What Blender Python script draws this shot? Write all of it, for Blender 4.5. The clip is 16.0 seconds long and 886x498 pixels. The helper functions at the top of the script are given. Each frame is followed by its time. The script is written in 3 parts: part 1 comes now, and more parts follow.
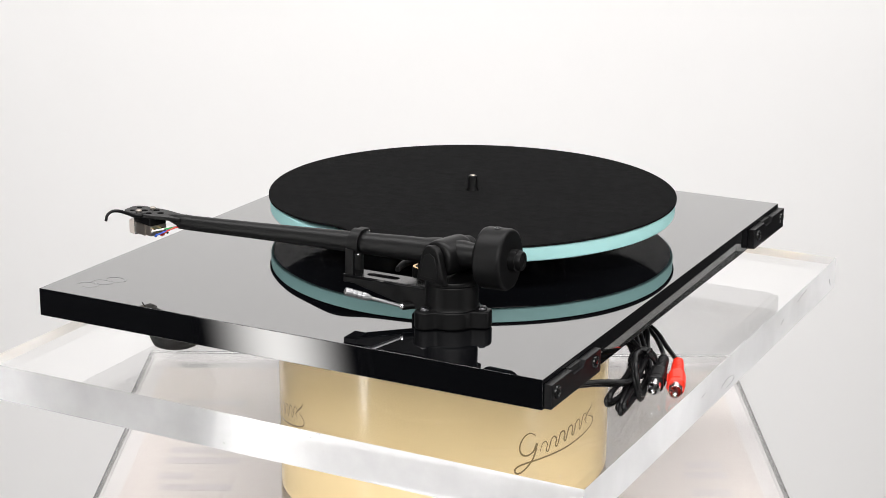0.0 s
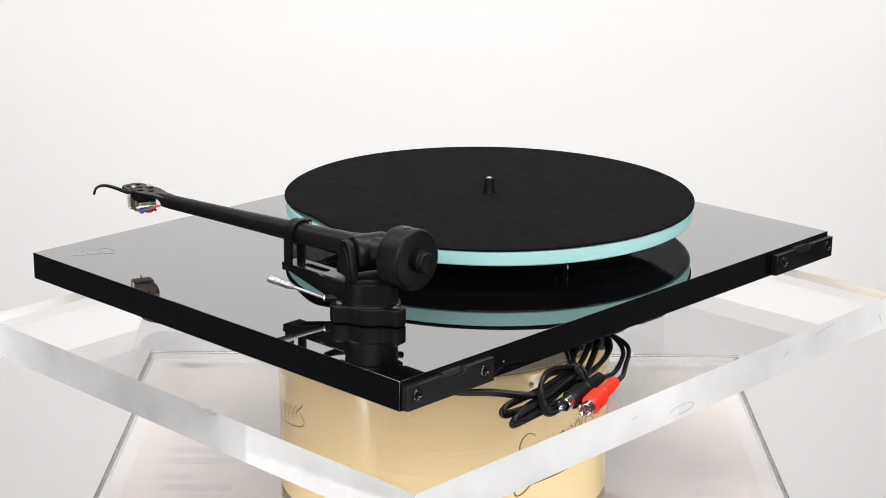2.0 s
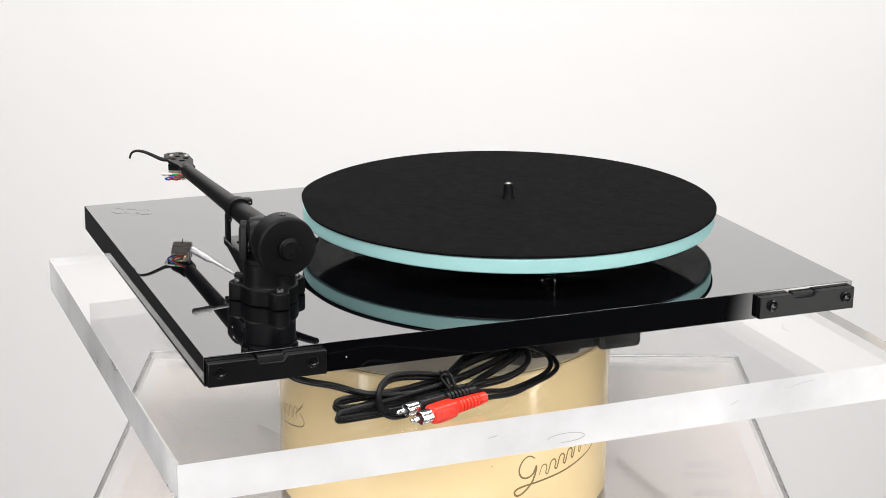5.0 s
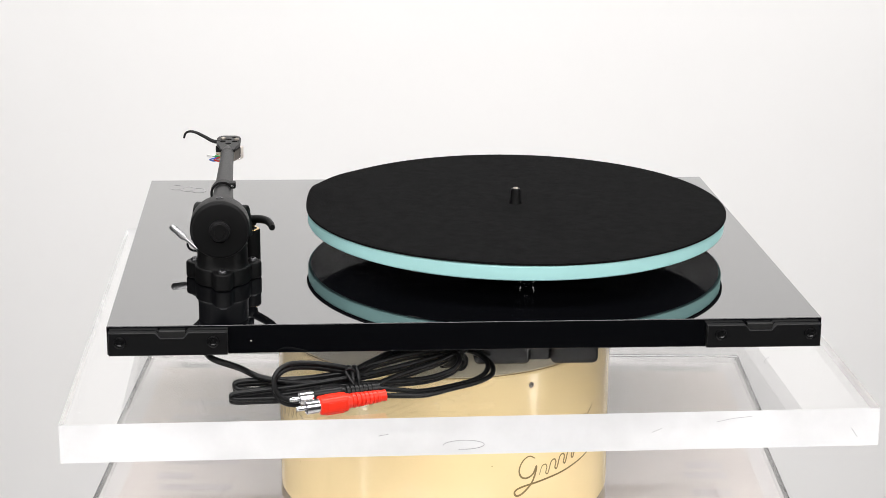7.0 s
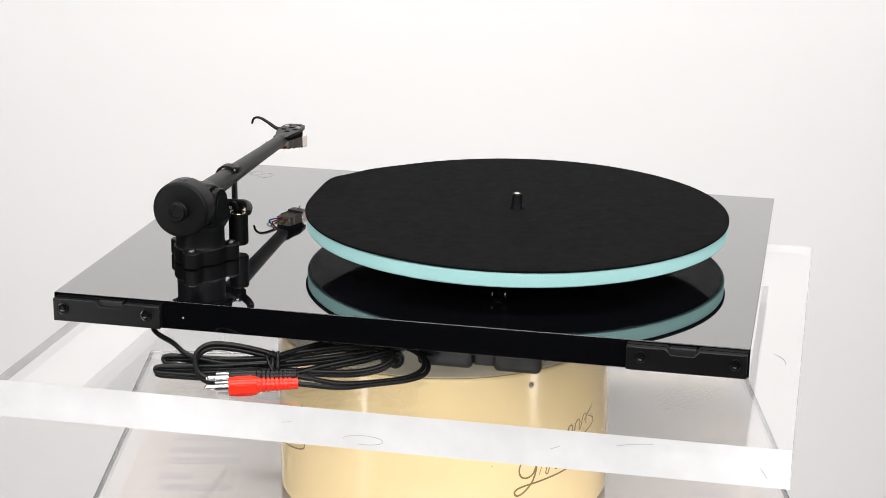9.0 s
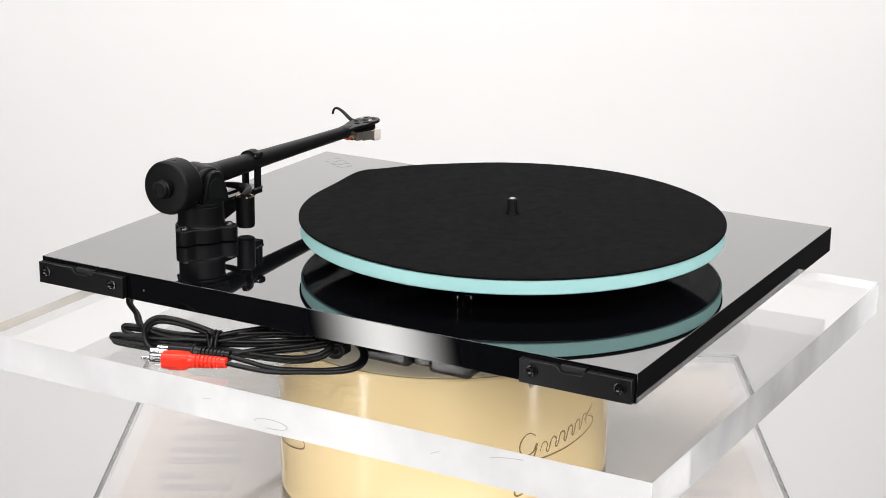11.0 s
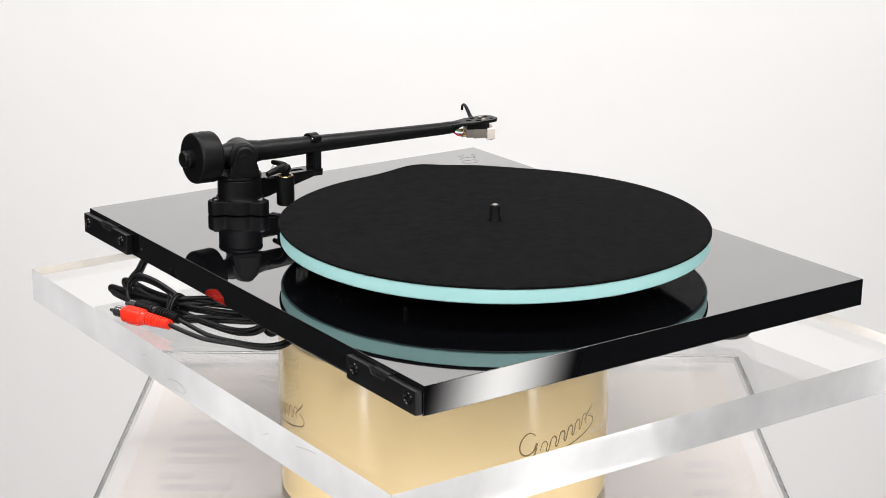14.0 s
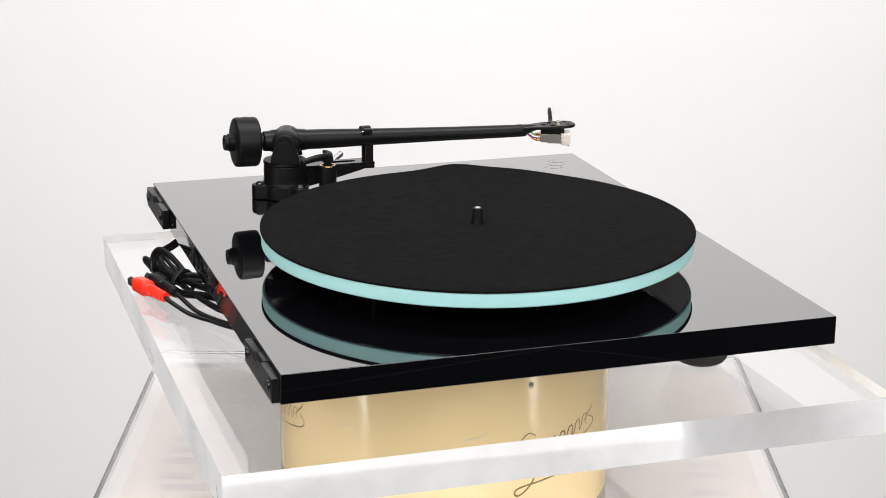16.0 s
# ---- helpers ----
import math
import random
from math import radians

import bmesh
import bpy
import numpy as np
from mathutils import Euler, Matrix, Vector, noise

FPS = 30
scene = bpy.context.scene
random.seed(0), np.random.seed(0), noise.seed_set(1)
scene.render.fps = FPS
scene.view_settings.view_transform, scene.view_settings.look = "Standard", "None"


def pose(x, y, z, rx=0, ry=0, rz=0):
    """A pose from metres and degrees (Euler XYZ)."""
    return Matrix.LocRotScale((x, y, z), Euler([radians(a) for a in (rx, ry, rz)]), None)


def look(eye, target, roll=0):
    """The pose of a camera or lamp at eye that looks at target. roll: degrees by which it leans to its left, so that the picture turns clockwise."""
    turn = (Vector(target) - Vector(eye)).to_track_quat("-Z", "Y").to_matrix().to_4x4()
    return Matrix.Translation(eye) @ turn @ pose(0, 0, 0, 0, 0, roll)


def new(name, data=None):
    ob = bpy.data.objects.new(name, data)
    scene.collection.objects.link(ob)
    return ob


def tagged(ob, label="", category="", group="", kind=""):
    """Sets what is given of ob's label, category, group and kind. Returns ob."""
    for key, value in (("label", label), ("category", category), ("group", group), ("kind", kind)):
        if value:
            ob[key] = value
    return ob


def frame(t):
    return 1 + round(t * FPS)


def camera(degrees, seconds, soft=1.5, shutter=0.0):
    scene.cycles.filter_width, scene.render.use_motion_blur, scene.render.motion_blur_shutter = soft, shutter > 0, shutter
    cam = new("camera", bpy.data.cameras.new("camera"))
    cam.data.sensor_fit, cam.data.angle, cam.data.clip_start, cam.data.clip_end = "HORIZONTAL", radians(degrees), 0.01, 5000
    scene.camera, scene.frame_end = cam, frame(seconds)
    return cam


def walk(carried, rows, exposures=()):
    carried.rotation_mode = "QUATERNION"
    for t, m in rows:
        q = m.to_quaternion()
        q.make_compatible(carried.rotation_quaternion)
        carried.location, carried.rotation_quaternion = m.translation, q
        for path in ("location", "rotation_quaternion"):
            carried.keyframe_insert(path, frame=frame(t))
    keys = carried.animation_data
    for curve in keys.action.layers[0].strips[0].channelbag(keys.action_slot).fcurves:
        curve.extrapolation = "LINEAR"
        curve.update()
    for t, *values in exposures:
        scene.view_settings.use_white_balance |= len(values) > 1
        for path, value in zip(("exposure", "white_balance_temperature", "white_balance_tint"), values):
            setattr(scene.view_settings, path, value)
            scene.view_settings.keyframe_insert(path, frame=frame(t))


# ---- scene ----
# Measures: a glossy 0.447 x 0.360 m record player on a 25 mm acrylic slab that turns on a drum.
# World z of the plinth's top face, of which all heights of the player are counted.
ZP = 1.34

# ---- camera ----
EYE = Vector((0.0, -1.23476, ZP + 0.36341))
PITCH, PAN = 0.28967, -0.00308
AIM = EYE + Vector((math.sin(PAN) * math.cos(PITCH), math.cos(PAN) * math.cos(PITCH), -math.sin(PITCH)))
cam = camera(27.64, 16.0, soft=0.8)
walk(cam, [(0.0, look(EYE, AIM, 0.369)), (16.0, look(EYE, AIM, 0.369))])

# turn of the slab and all that stands on it: seconds, degrees
TURN = [(0.0, 243.08), (0.5, 238.98), (1.0, 234.82), (1.5, 230.75), (2.0, 226.72), (2.5, 222.78), (3.0, 218.75), (3.5, 214.80),
        (4.65, 204.95), (5.8, 194.95), (6.0, 193.22), (6.5, 188.98), (7.0, 184.72), (7.5, 180.53), (8.0, 176.35), (8.5, 172.28),
        (9.0, 168.05), (10.25, 157.35), (11.5, 146.52), (12.0, 142.28), (12.5, 138.08), (13.0, 133.90), (13.5, 129.70),
        (14.0, 125.45), (14.5, 121.30), (15.0, 116.98), (15.5, 112.65), (16.0, 108.32)]


def turned(deg):
    """The pose of the player's own space: on the axis, a little off centre and tilted by a third of a degree."""
    return pose(0, 0, ZP, 0, 0, deg) @ pose(0, 0, 0, 0.035, -0.364, 0) @ pose(0.00086, -0.0056, 0)


def slab_turned(deg):
    """The pose of the slab's own space: level, on the axis."""
    return pose(0, 0, ZP, 0, 0, deg - 0.35)


# ---- world and light ----
world = bpy.data.worlds.new("studio")
scene.world = world
world.use_nodes = True
world.node_tree.nodes["Background"].inputs[0].default_value = (1.0, 0.98, 0.96, 1)
world.node_tree.nodes["Background"].inputs[1].default_value = 0.10


def area_lamp(name, eye, target, sx, sy, watts, color=(1, 1, 1)):
    data = bpy.data.lights.new(name, "AREA")
    data.shape, data.size, data.size_y, data.energy, data.color = "RECTANGLE", sx, sy, watts, color
    ob = new(name, data)
    ob.matrix_world = look(eye, target)
    return ob


# unseen fill lamp, added to brighten the drum and slab from the front
area_lamp("front_fill", (0.05, -1.70, ZP + 1.05), (0, 0, ZP - 0.1), 2.2, 1.0, 42, (1.0, 0.985, 0.975))
area_lamp("backdrop_light", (0, 1.50, ZP + 1.25), (0, 1.9, ZP + 0.75), 2.3, 0.12, 4, (1.0, 0.985, 0.975))
area_lamp("wall_wash", (0, 0.15, ZP + 1.40), (0, 1.9, ZP - 0.85), 3.4, 0.4, 63, (1.0, 0.98, 0.972))
scene.view_settings.exposure = 0.0
scene.cycles.max_bounces, scene.cycles.transmission_bounces, scene.cycles.glossy_bounces = 24, 24, 12


# ---- materials ----
def material(name, color, rough=0.5, metal=0.0, vary=0.0, scale=40.0, bump=0.0, bump_scale=600.0, rough_vary=0.0, ior=1.5, coat=0.0):
    m = bpy.data.materials.new(name)
    m.use_nodes = True
    nt = m.node_tree
    b = nt.nodes["Principled BSDF"]
    b.inputs["Base Color"].default_value = (*color, 1)
    b.inputs["Roughness"].default_value = rough
    b.inputs["Metallic"].default_value = metal
    b.inputs["IOR"].default_value = ior
    b.inputs["Coat Weight"].default_value, b.inputs["Coat Roughness"].default_value = coat, min(rough, 0.02)
    tc = nt.nodes.new("ShaderNodeTexCoord")
    if vary or rough_vary:
        n1 = nt.nodes.new("ShaderNodeTexNoise")
        n1.inputs["Scale"].default_value, n1.inputs["Detail"].default_value = scale, 6
        nt.links.new(tc.outputs["Object"], n1.inputs["Vector"])
    if vary:
        mix = nt.nodes.new("ShaderNodeMix")
        mix.data_type = "RGBA"
        mix.inputs["A"].default_value = (*[c * (1 - vary) for c in color], 1)
        mix.inputs["B"].default_value = (*[min(1, c * (1 + vary)) for c in color], 1)
        nt.links.new(n1.outputs["Fac"], mix.inputs["Factor"])
        nt.links.new(mix.outputs["Result"], b.inputs["Base Color"])
    if rough_vary:
        mr = nt.nodes.new("ShaderNodeMapRange")
        mr.inputs["From Min"].default_value, mr.inputs["From Max"].default_value = 0.3, 0.7
        mr.inputs["To Min"].default_value, mr.inputs["To Max"].default_value = max(0, rough - rough_vary), rough + rough_vary
        nt.links.new(n1.outputs["Fac"], mr.inputs["Value"])
        nt.links.new(mr.outputs["Result"], b.inputs["Roughness"])
    if bump:
        n2 = nt.nodes.new("ShaderNodeTexNoise")
        n2.inputs["Scale"].default_value, n2.inputs["Detail"].default_value = bump_scale, 3
        nt.links.new(tc.outputs["Object"], n2.inputs["Vector"])
        bp = nt.nodes.new("ShaderNodeBump")
        bp.inputs["Strength"].default_value, bp.inputs["Distance"].default_value = bump, 0.001
        nt.links.new(n2.outputs["Fac"], bp.inputs["Height"])
        nt.links.new(bp.outputs["Normal"], b.inputs["Normal"])
    return m


def clear(name, color, rough=0.0, ior=1.49):
    m = material(name, color, rough, ior=ior)
    m.node_tree.nodes["Principled BSDF"].inputs["Transmission Weight"].default_value = 1.0
    return m


GLOSS = material("black_gloss_laminate", (0.0026, 0.0028, 0.0036), 0.02, ior=1.52, rough_vary=0.01, scale=3, coat=0.95)
HINGE = material("semi_gloss_black_moulding", (0.0045, 0.0045, 0.005), 0.36, vary=0.2, scale=30, bump=0.06, bump_scale=900, ior=1.38)
SATIN = material("black_satin_moulding", (0.0030, 0.0030, 0.0032), 0.44, vary=0.25, scale=30, bump=0.15, bump_scale=1500, ior=1.30)
ARM = material("satin_black_arm_coating", (0.0036, 0.0036, 0.0038), 0.42, vary=0.2, scale=20, bump=0.08, bump_scale=2500, ior=1.33)
RUBBER = material("black_rubber", (0.009, 0.009, 0.009), 0.5, vary=0.2, scale=60)
FELT = material("black_felt", (0.0070, 0.0070, 0.0072), 0.97, vary=0.75, scale=160, bump=0.9, bump_scale=1200, ior=1.12)
GLASS_EDGE = material("pale_green_glass", (0.44, 0.775, 0.765), 0.5, vary=0.04, scale=8)
_nt = FELT.node_tree
_w, _b2, _tc = (_nt.nodes.new(k) for k in ("ShaderNodeTexNoise", "ShaderNodeBump", "ShaderNodeTexCoord"))
_mp = _nt.nodes.new("ShaderNodeMapping")
_mp.inputs["Scale"].default_value = (1.0, 0.45, 1.0)
_w.inputs["Scale"].default_value, _w.inputs["Detail"].default_value = 110, 4
_b2.inputs["Strength"].default_value, _b2.inputs["Distance"].default_value = 0.42, 0.003
_nt.links.new(_tc.outputs["Object"], _mp.inputs["Vector"])
_nt.links.new(_mp.outputs["Vector"], _w.inputs["Vector"])
_nt.links.new(_w.outputs["Fac"], _b2.inputs["Height"])
_nt.links.new(_nt.nodes["Bump"].outputs["Normal"], _b2.inputs["Normal"])
_nt.links.new(_b2.outputs["Normal"], _nt.nodes["Principled BSDF"].inputs["Normal"])
_fl, _th, _lm = (_nt.nodes.new(k) for k in ("ShaderNodeTexNoise", "ShaderNodeMapRange", "ShaderNodeMix"))
_fl.inputs["Scale"].default_value, _fl.inputs["Detail"].default_value = 420, 1
_th.inputs["From Min"].default_value, _th.inputs["From Max"].default_value = 0.83, 0.88
_lm.data_type = "RGBA"
_lm.inputs["B"].default_value = (0.10, 0.10, 0.10, 1)
_nt.links.new(_tc.outputs["Object"], _fl.inputs["Vector"])
_nt.links.new(_fl.outputs["Fac"], _th.inputs["Value"])
_nt.links.new(_th.outputs["Result"], _lm.inputs["Factor"])
_nt.links.new(_nt.nodes["Mix"].outputs["Result"], _lm.inputs["A"])
_nt.links.new(_lm.outputs["Result"], _nt.nodes["Principled BSDF"].inputs["Base Color"])
CHROME = material("polished_chrome", (0.82, 0.82, 0.83), 0.22, metal=1.0)
UNDERSIDE = material("black_backed_glass", (0.002, 0.002, 0.002), 0.05, ior=1.30)
PULLEY = material("dark_polished_metal", (0.24, 0.24, 0.245), 0.15, metal=1.0)
COVER = material("black_glossy_moulding", (0.006, 0.006, 0.0065), 0.22, vary=0.2, scale=30)
STEEL = material("dark_screw_steel", (0.10, 0.10, 0.105), 0.35, metal=1.0)
STEEL_PALE = material("pale_brushed_metal", (0.42, 0.38, 0.34), 0.45, metal=1.0, vary=0.05, scale=200)
DUST = material("pale_dust", (0.75, 0.74, 0.72), 0.9)
SCUFF = material("grey_scuff", (0.35, 0.35, 0.36), 0.7)
BRASS = material("brass", (0.65, 0.45, 0.2), 0.25, metal=1.0)
RED = material("red_plastic", (0.98, 0.036, 0.014), 0.34, vary=0.06, scale=80)
CABLE = material("black_cable_sheath", (0.0055, 0.0055, 0.006), 0.38, vary=0.2, scale=50, ior=1.38)
IVORY = material("pale_cartridge_shell", (0.78, 0.70, 0.64), 0.3)
WIRES = {n: material(n + "_wire", c, 0.4) for n, c in (("red", (0.7, 0.03, 0.02)), ("green", (0.03, 0.35, 0.08)), ("blue", (0.03, 0.12, 0.6)), ("white", (0.8, 0.8, 0.78)))}
ACRYLIC = clear("clear_acrylic", (0.985, 0.985, 0.985), 0.0)


def frosted(name, lo, hi, scale):
    """Clear acrylic whose sawn face scatters, cloudier in patches."""
    m = clear(name, (0.985, 0.985, 0.985), 0.05)
    nt = m.node_tree
    mix, dif, noi, rng, tc = (nt.nodes.new(k) for k in ("ShaderNodeMixShader", "ShaderNodeBsdfDiffuse", "ShaderNodeTexNoise", "ShaderNodeMapRange", "ShaderNodeTexCoord"))
    dif.inputs["Color"].default_value = (0.94, 0.94, 0.95, 1)
    noi.inputs["Scale"].default_value, noi.inputs["Detail"].default_value = scale, 6
    rng.inputs["From Min"].default_value, rng.inputs["From Max"].default_value = 0.3, 0.7
    rng.inputs["To Min"].default_value, rng.inputs["To Max"].default_value = lo, hi
    nt.links.new(tc.outputs["Object"], noi.inputs["Vector"])
    nt.links.new(noi.outputs["Fac"], rng.inputs["Value"])
    nt.links.new(rng.outputs["Result"], mix.inputs["Fac"])
    nt.links.new(nt.nodes["Principled BSDF"].outputs[0], mix.inputs[1])
    nt.links.new(dif.outputs[0], mix.inputs[2])
    nt.links.new(mix.outputs[0], nt.nodes["Material Output"].inputs["Surface"])
    return m


ACRYLIC_EDGE = frosted("cloudy_acrylic_edge", 0.52, 0.76, 12)
ACRYLIC_SIDE = frosted("half_polished_acrylic_edge", 0.20, 0.44, 9)


def flecked(mat, dark, scale, lo, hi):
    """Sparse dark flecks over a material's own colour."""
    nt = mat.node_tree
    b, tc, no, mr, mx = nt.nodes["Principled BSDF"], *(nt.nodes.new(k) for k in ("ShaderNodeTexCoord", "ShaderNodeTexNoise", "ShaderNodeMapRange", "ShaderNodeMix"))
    no.inputs["Scale"].default_value, no.inputs["Detail"].default_value = scale, 2
    mr.inputs["From Min"].default_value, mr.inputs["From Max"].default_value = lo, hi
    mx.data_type = "RGBA"
    mx.inputs["B"].default_value = (*dark, 1)
    source = b.inputs["Base Color"].links[0].from_socket
    nt.links.new(tc.outputs["Object"], no.inputs["Vector"])
    nt.links.new(no.outputs["Fac"], mr.inputs["Value"])
    nt.links.new(mr.outputs["Result"], mx.inputs["Factor"])
    nt.links.new(source, mx.inputs["A"])
    nt.links.new(mx.outputs["Result"], b.inputs["Base Color"])


SHEET = clear("smoky_acrylic_sheet", (0.96, 0.95, 0.945), 0.06)
CREAM = material("cream_enamel", (0.905, 0.703, 0.385), 0.17, vary=0.07, scale=14, bump=0.10, bump_scale=150, rough_vary=0.07, coat=0.5)
flecked(CREAM, (0.42, 0.30, 0.12), 170, 0.76, 0.82)
ENAMEL_TOP = material("worn_pale_enamel", (0.74, 0.67, 0.52), 0.16, vary=0.22, scale=22, bump=0.1, bump_scale=120, rough_vary=0.08)
SILVER = material("matte_silver_metal", (0.45, 0.45, 0.46), 0.42, metal=1.0)
GREY = material("grey_metal_plate", (0.50, 0.48, 0.43), 0.4, vary=0.1, scale=12)
INK = material("brown_transfer_ink", (0.22, 0.15, 0.05), 0.4)
BOARD = material("beige_card", (0.30, 0.27, 0.248), 0.8, vary=0.12, scale=9)
TRAY = material("grey_tray_plastic", (0.30, 0.29, 0.285), 0.5, vary=0.12, scale=10)
DARKSTRIP = material("dark_grey_strip", (0.10, 0.10, 0.10), 0.6, vary=0.2, scale=40)
STRIP = material("mid_grey_strip", (0.19, 0.185, 0.18), 0.6, vary=0.15, scale=30)
SMUDGE = material("grey_print", (0.248, 0.23, 0.226), 0.8, vary=0.2, scale=30)
WHITE = material("white_backdrop_paint", (0.84, 0.835, 0.83), 0.9, vary=0.015, scale=1.2)
DARK = material("charcoal_studio_wall", (0.05, 0.05, 0.051), 0.9, vary=0.1, scale=2)
PALE_INK = material("pale_grey_transfer", (0.10, 0.10, 0.105), 0.03, coat=0.95)


# ---- mesh helpers ----
def part(name, bm, mat, parent=None, label="", smooth=True):
    """Link a bmesh as one mesh object, under a thing or a part."""
    me = bpy.data.meshes.new(name)
    bm.normal_update()
    bm.to_mesh(me)
    bm.free()
    me.materials.append(mat)
    if smooth:
        me.shade_smooth()
        me.set_sharp_from_angle(angle=radians(50))
    ob = new(name, me)
    if smooth:
        wn = ob.modifiers.new("weighted_normal", "WEIGHTED_NORMAL")
        wn.keep_sharp = True
    ob.parent = parent
    if label:
        ob["label"] = label
    return ob


def thing(name, label, category, group="", kind=""):
    return tagged(new(name), label, category, group, kind)


def box(x0, x1, y0, y1, z0, z1, bevel=0.0, seg=2, bm=None, m=None):
    bm = bm or bmesh.new()
    r = bmesh.ops.create_cube(bm, size=1.0)
    vs = r["verts"]
    for v in vs:
        v.co = Vector(((x0 + x1) / 2 + v.co.x * (x1 - x0), (y0 + y1) / 2 + v.co.y * (y1 - y0), (z0 + z1) / 2 + v.co.z * (z1 - z0)))
        if m:
            v.co = m @ v.co
    if bevel:
        es = list({e for v in vs for e in v.link_edges})
        bmesh.ops.bevel(bm, geom=es, offset=bevel, segments=seg, affect="EDGES", profile=0.5)
    return bm


def lathe(profile, m=None, seg=48, bm=None):
    """Turn a profile of (radius, height) about z, then set it by m; radius 0 closes an end."""
    bm = bm or bmesh.new()
    m = m or Matrix.Identity(4)
    rings = []
    for r, h in profile:
        if r < 1e-6:
            rings.append([bm.verts.new(m @ Vector((0, 0, h)))])
        else:
            rings.append([bm.verts.new(m @ Vector((r * math.cos(2 * math.pi * k / seg), r * math.sin(2 * math.pi * k / seg), h))) for k in range(seg)])
    for a, b in zip(rings, rings[1:]):
        for k in range(seg):
            n = (k + 1) % seg
            if len(a) == 1 and len(b) > 1:
                bm.faces.new((a[0], b[n], b[k]))
            elif len(b) == 1 and len(a) > 1:
                bm.faces.new((a[k], a[n], b[0]))
            elif len(a) > 1:
                bm.faces.new((a[k], a[n], b[n], b[k]))
    bmesh.ops.recalc_face_normals(bm, faces=bm.faces)
    return bm


def along(p, q):
    """The pose that puts z along p to q, at p."""
    p, q = Vector(p), Vector(q)
    return Matrix.Translation(p) @ (q - p).to_track_quat("Z", "Y").to_matrix().to_4x4()


def spline(points, steps=8):
    """A smooth line through points (Catmull-Rom)."""
    ps = [Vector(p) for p in points]
    ps = [2 * ps[0] - ps[1]] + ps + [2 * ps[-1] - ps[-2]]
    out = []
    for a, b, c, d in zip(ps, ps[1:], ps[2:], ps[3:]):
        for k in range(steps):
            t = k / steps
            out.append(0.5 * (2 * b + (c - a) * t + (2 * a - 5 * b + 4 * c - d) * t * t + (3 * b - a - 3 * c + d) * t ** 3))
    return out + [ps[-2]]


def sweep(points, radius, seg=10, bm=None, steps=8, flat=1.0):
    """A round tube along a smooth line; radius: one value or one for each end point of the line."""
    bm = bm or bmesh.new()
    ps = spline(points, steps)
    n = len(ps)
    radii = radius if isinstance(radius, (list, tuple)) else (radius, radius)
    up = Vector((0, 0, 1))
    rings = []
    for i, p in enumerate(ps):
        d = (ps[min(i + 1, n - 1)] - ps[max(i - 1, 0)]).normalized()
        u = up - d * up.dot(d)
        if u.length < 0.05:
            u = Vector((0, 1, 0)) - d * d.y
        u.normalize()
        w = d.cross(u)
        f = i / (n - 1) * (len(radii) - 1)
        k = min(int(f), len(radii) - 2)
        r = radii[k] + (radii[k + 1] - radii[k]) * (f - k)
        rings.append([bm.verts.new(p + u * (r * math.sin(2 * math.pi * j / seg)) + w * (r * flat * math.cos(2 * math.pi * j / seg))) for j in range(seg)])
    for a, b in zip(rings, rings[1:]):
        for j in range(seg):
            bm.faces.new((a[j], a[(j + 1) % seg], b[(j + 1) % seg], b[j]))
    bm.faces.new(rings[0][::-1])
    bm.faces.new(rings[-1])
    bmesh.ops.recalc_face_normals(bm, faces=bm.faces)
    return bm


def prism(outline, z0, z1, bevel=0.0, m=None, bm=None):
    """An outline in x and y, raised from z0 to z1, with bevelled rims."""
    bm = bm or bmesh.new()
    m = m or Matrix.Identity(4)
    lo = [bm.verts.new(m @ Vector((x, y, z0))) for x, y in outline]
    hi = [bm.verts.new(m @ Vector((x, y, z1))) for x, y in outline]
    fs = [bm.faces.new(lo[::-1]), bm.faces.new(hi)]
    for k in range(len(lo)):
        n = (k + 1) % len(lo)
        fs.append(bm.faces.new((lo[k], lo[n], hi[n], hi[k])))
    bmesh.ops.recalc_face_normals(bm, faces=fs)
    if bevel:
        es = [e for e in {e for f in fs[:2] for e in f.edges}]
        bmesh.ops.bevel(bm, geom=es, offset=bevel, segments=2, affect="EDGES", profile=0.5)
    return bm


def cut_plate(outline, holes, half):
    """A flat plate with holes, rounded at its rims, in the xy plane."""
    cu = bpy.data.curves.new("plate", "CURVE")
    cu.dimensions, cu.fill_mode, cu.extrude, cu.bevel_depth, cu.bevel_resolution = "2D", "BOTH", half, 0.0003, 1
    for points in (outline, *holes):
        sp = cu.splines.new("POLY")
        sp.points.add(len(points) - 1)
        for k, (x, y) in enumerate(points):
            sp.points[k].co = (x, y, 0, 1)
        sp.use_cyclic_u = True
    tmp = bpy.data.objects.new("plate_outline", cu)
    scene.collection.objects.link(tmp)
    me = bpy.data.meshes.new_from_object(tmp.evaluated_get(bpy.context.evaluated_depsgraph_get()))
    bpy.data.objects.remove(tmp)
    me.materials.clear()
    return me


def plate_part(name, me, mat, parent, label, m):
    me.name = name
    me.materials.append(mat)
    ob = new(name, me)
    ob.parent = parent
    ob["label"] = label
    ob.matrix_local = m
    return ob


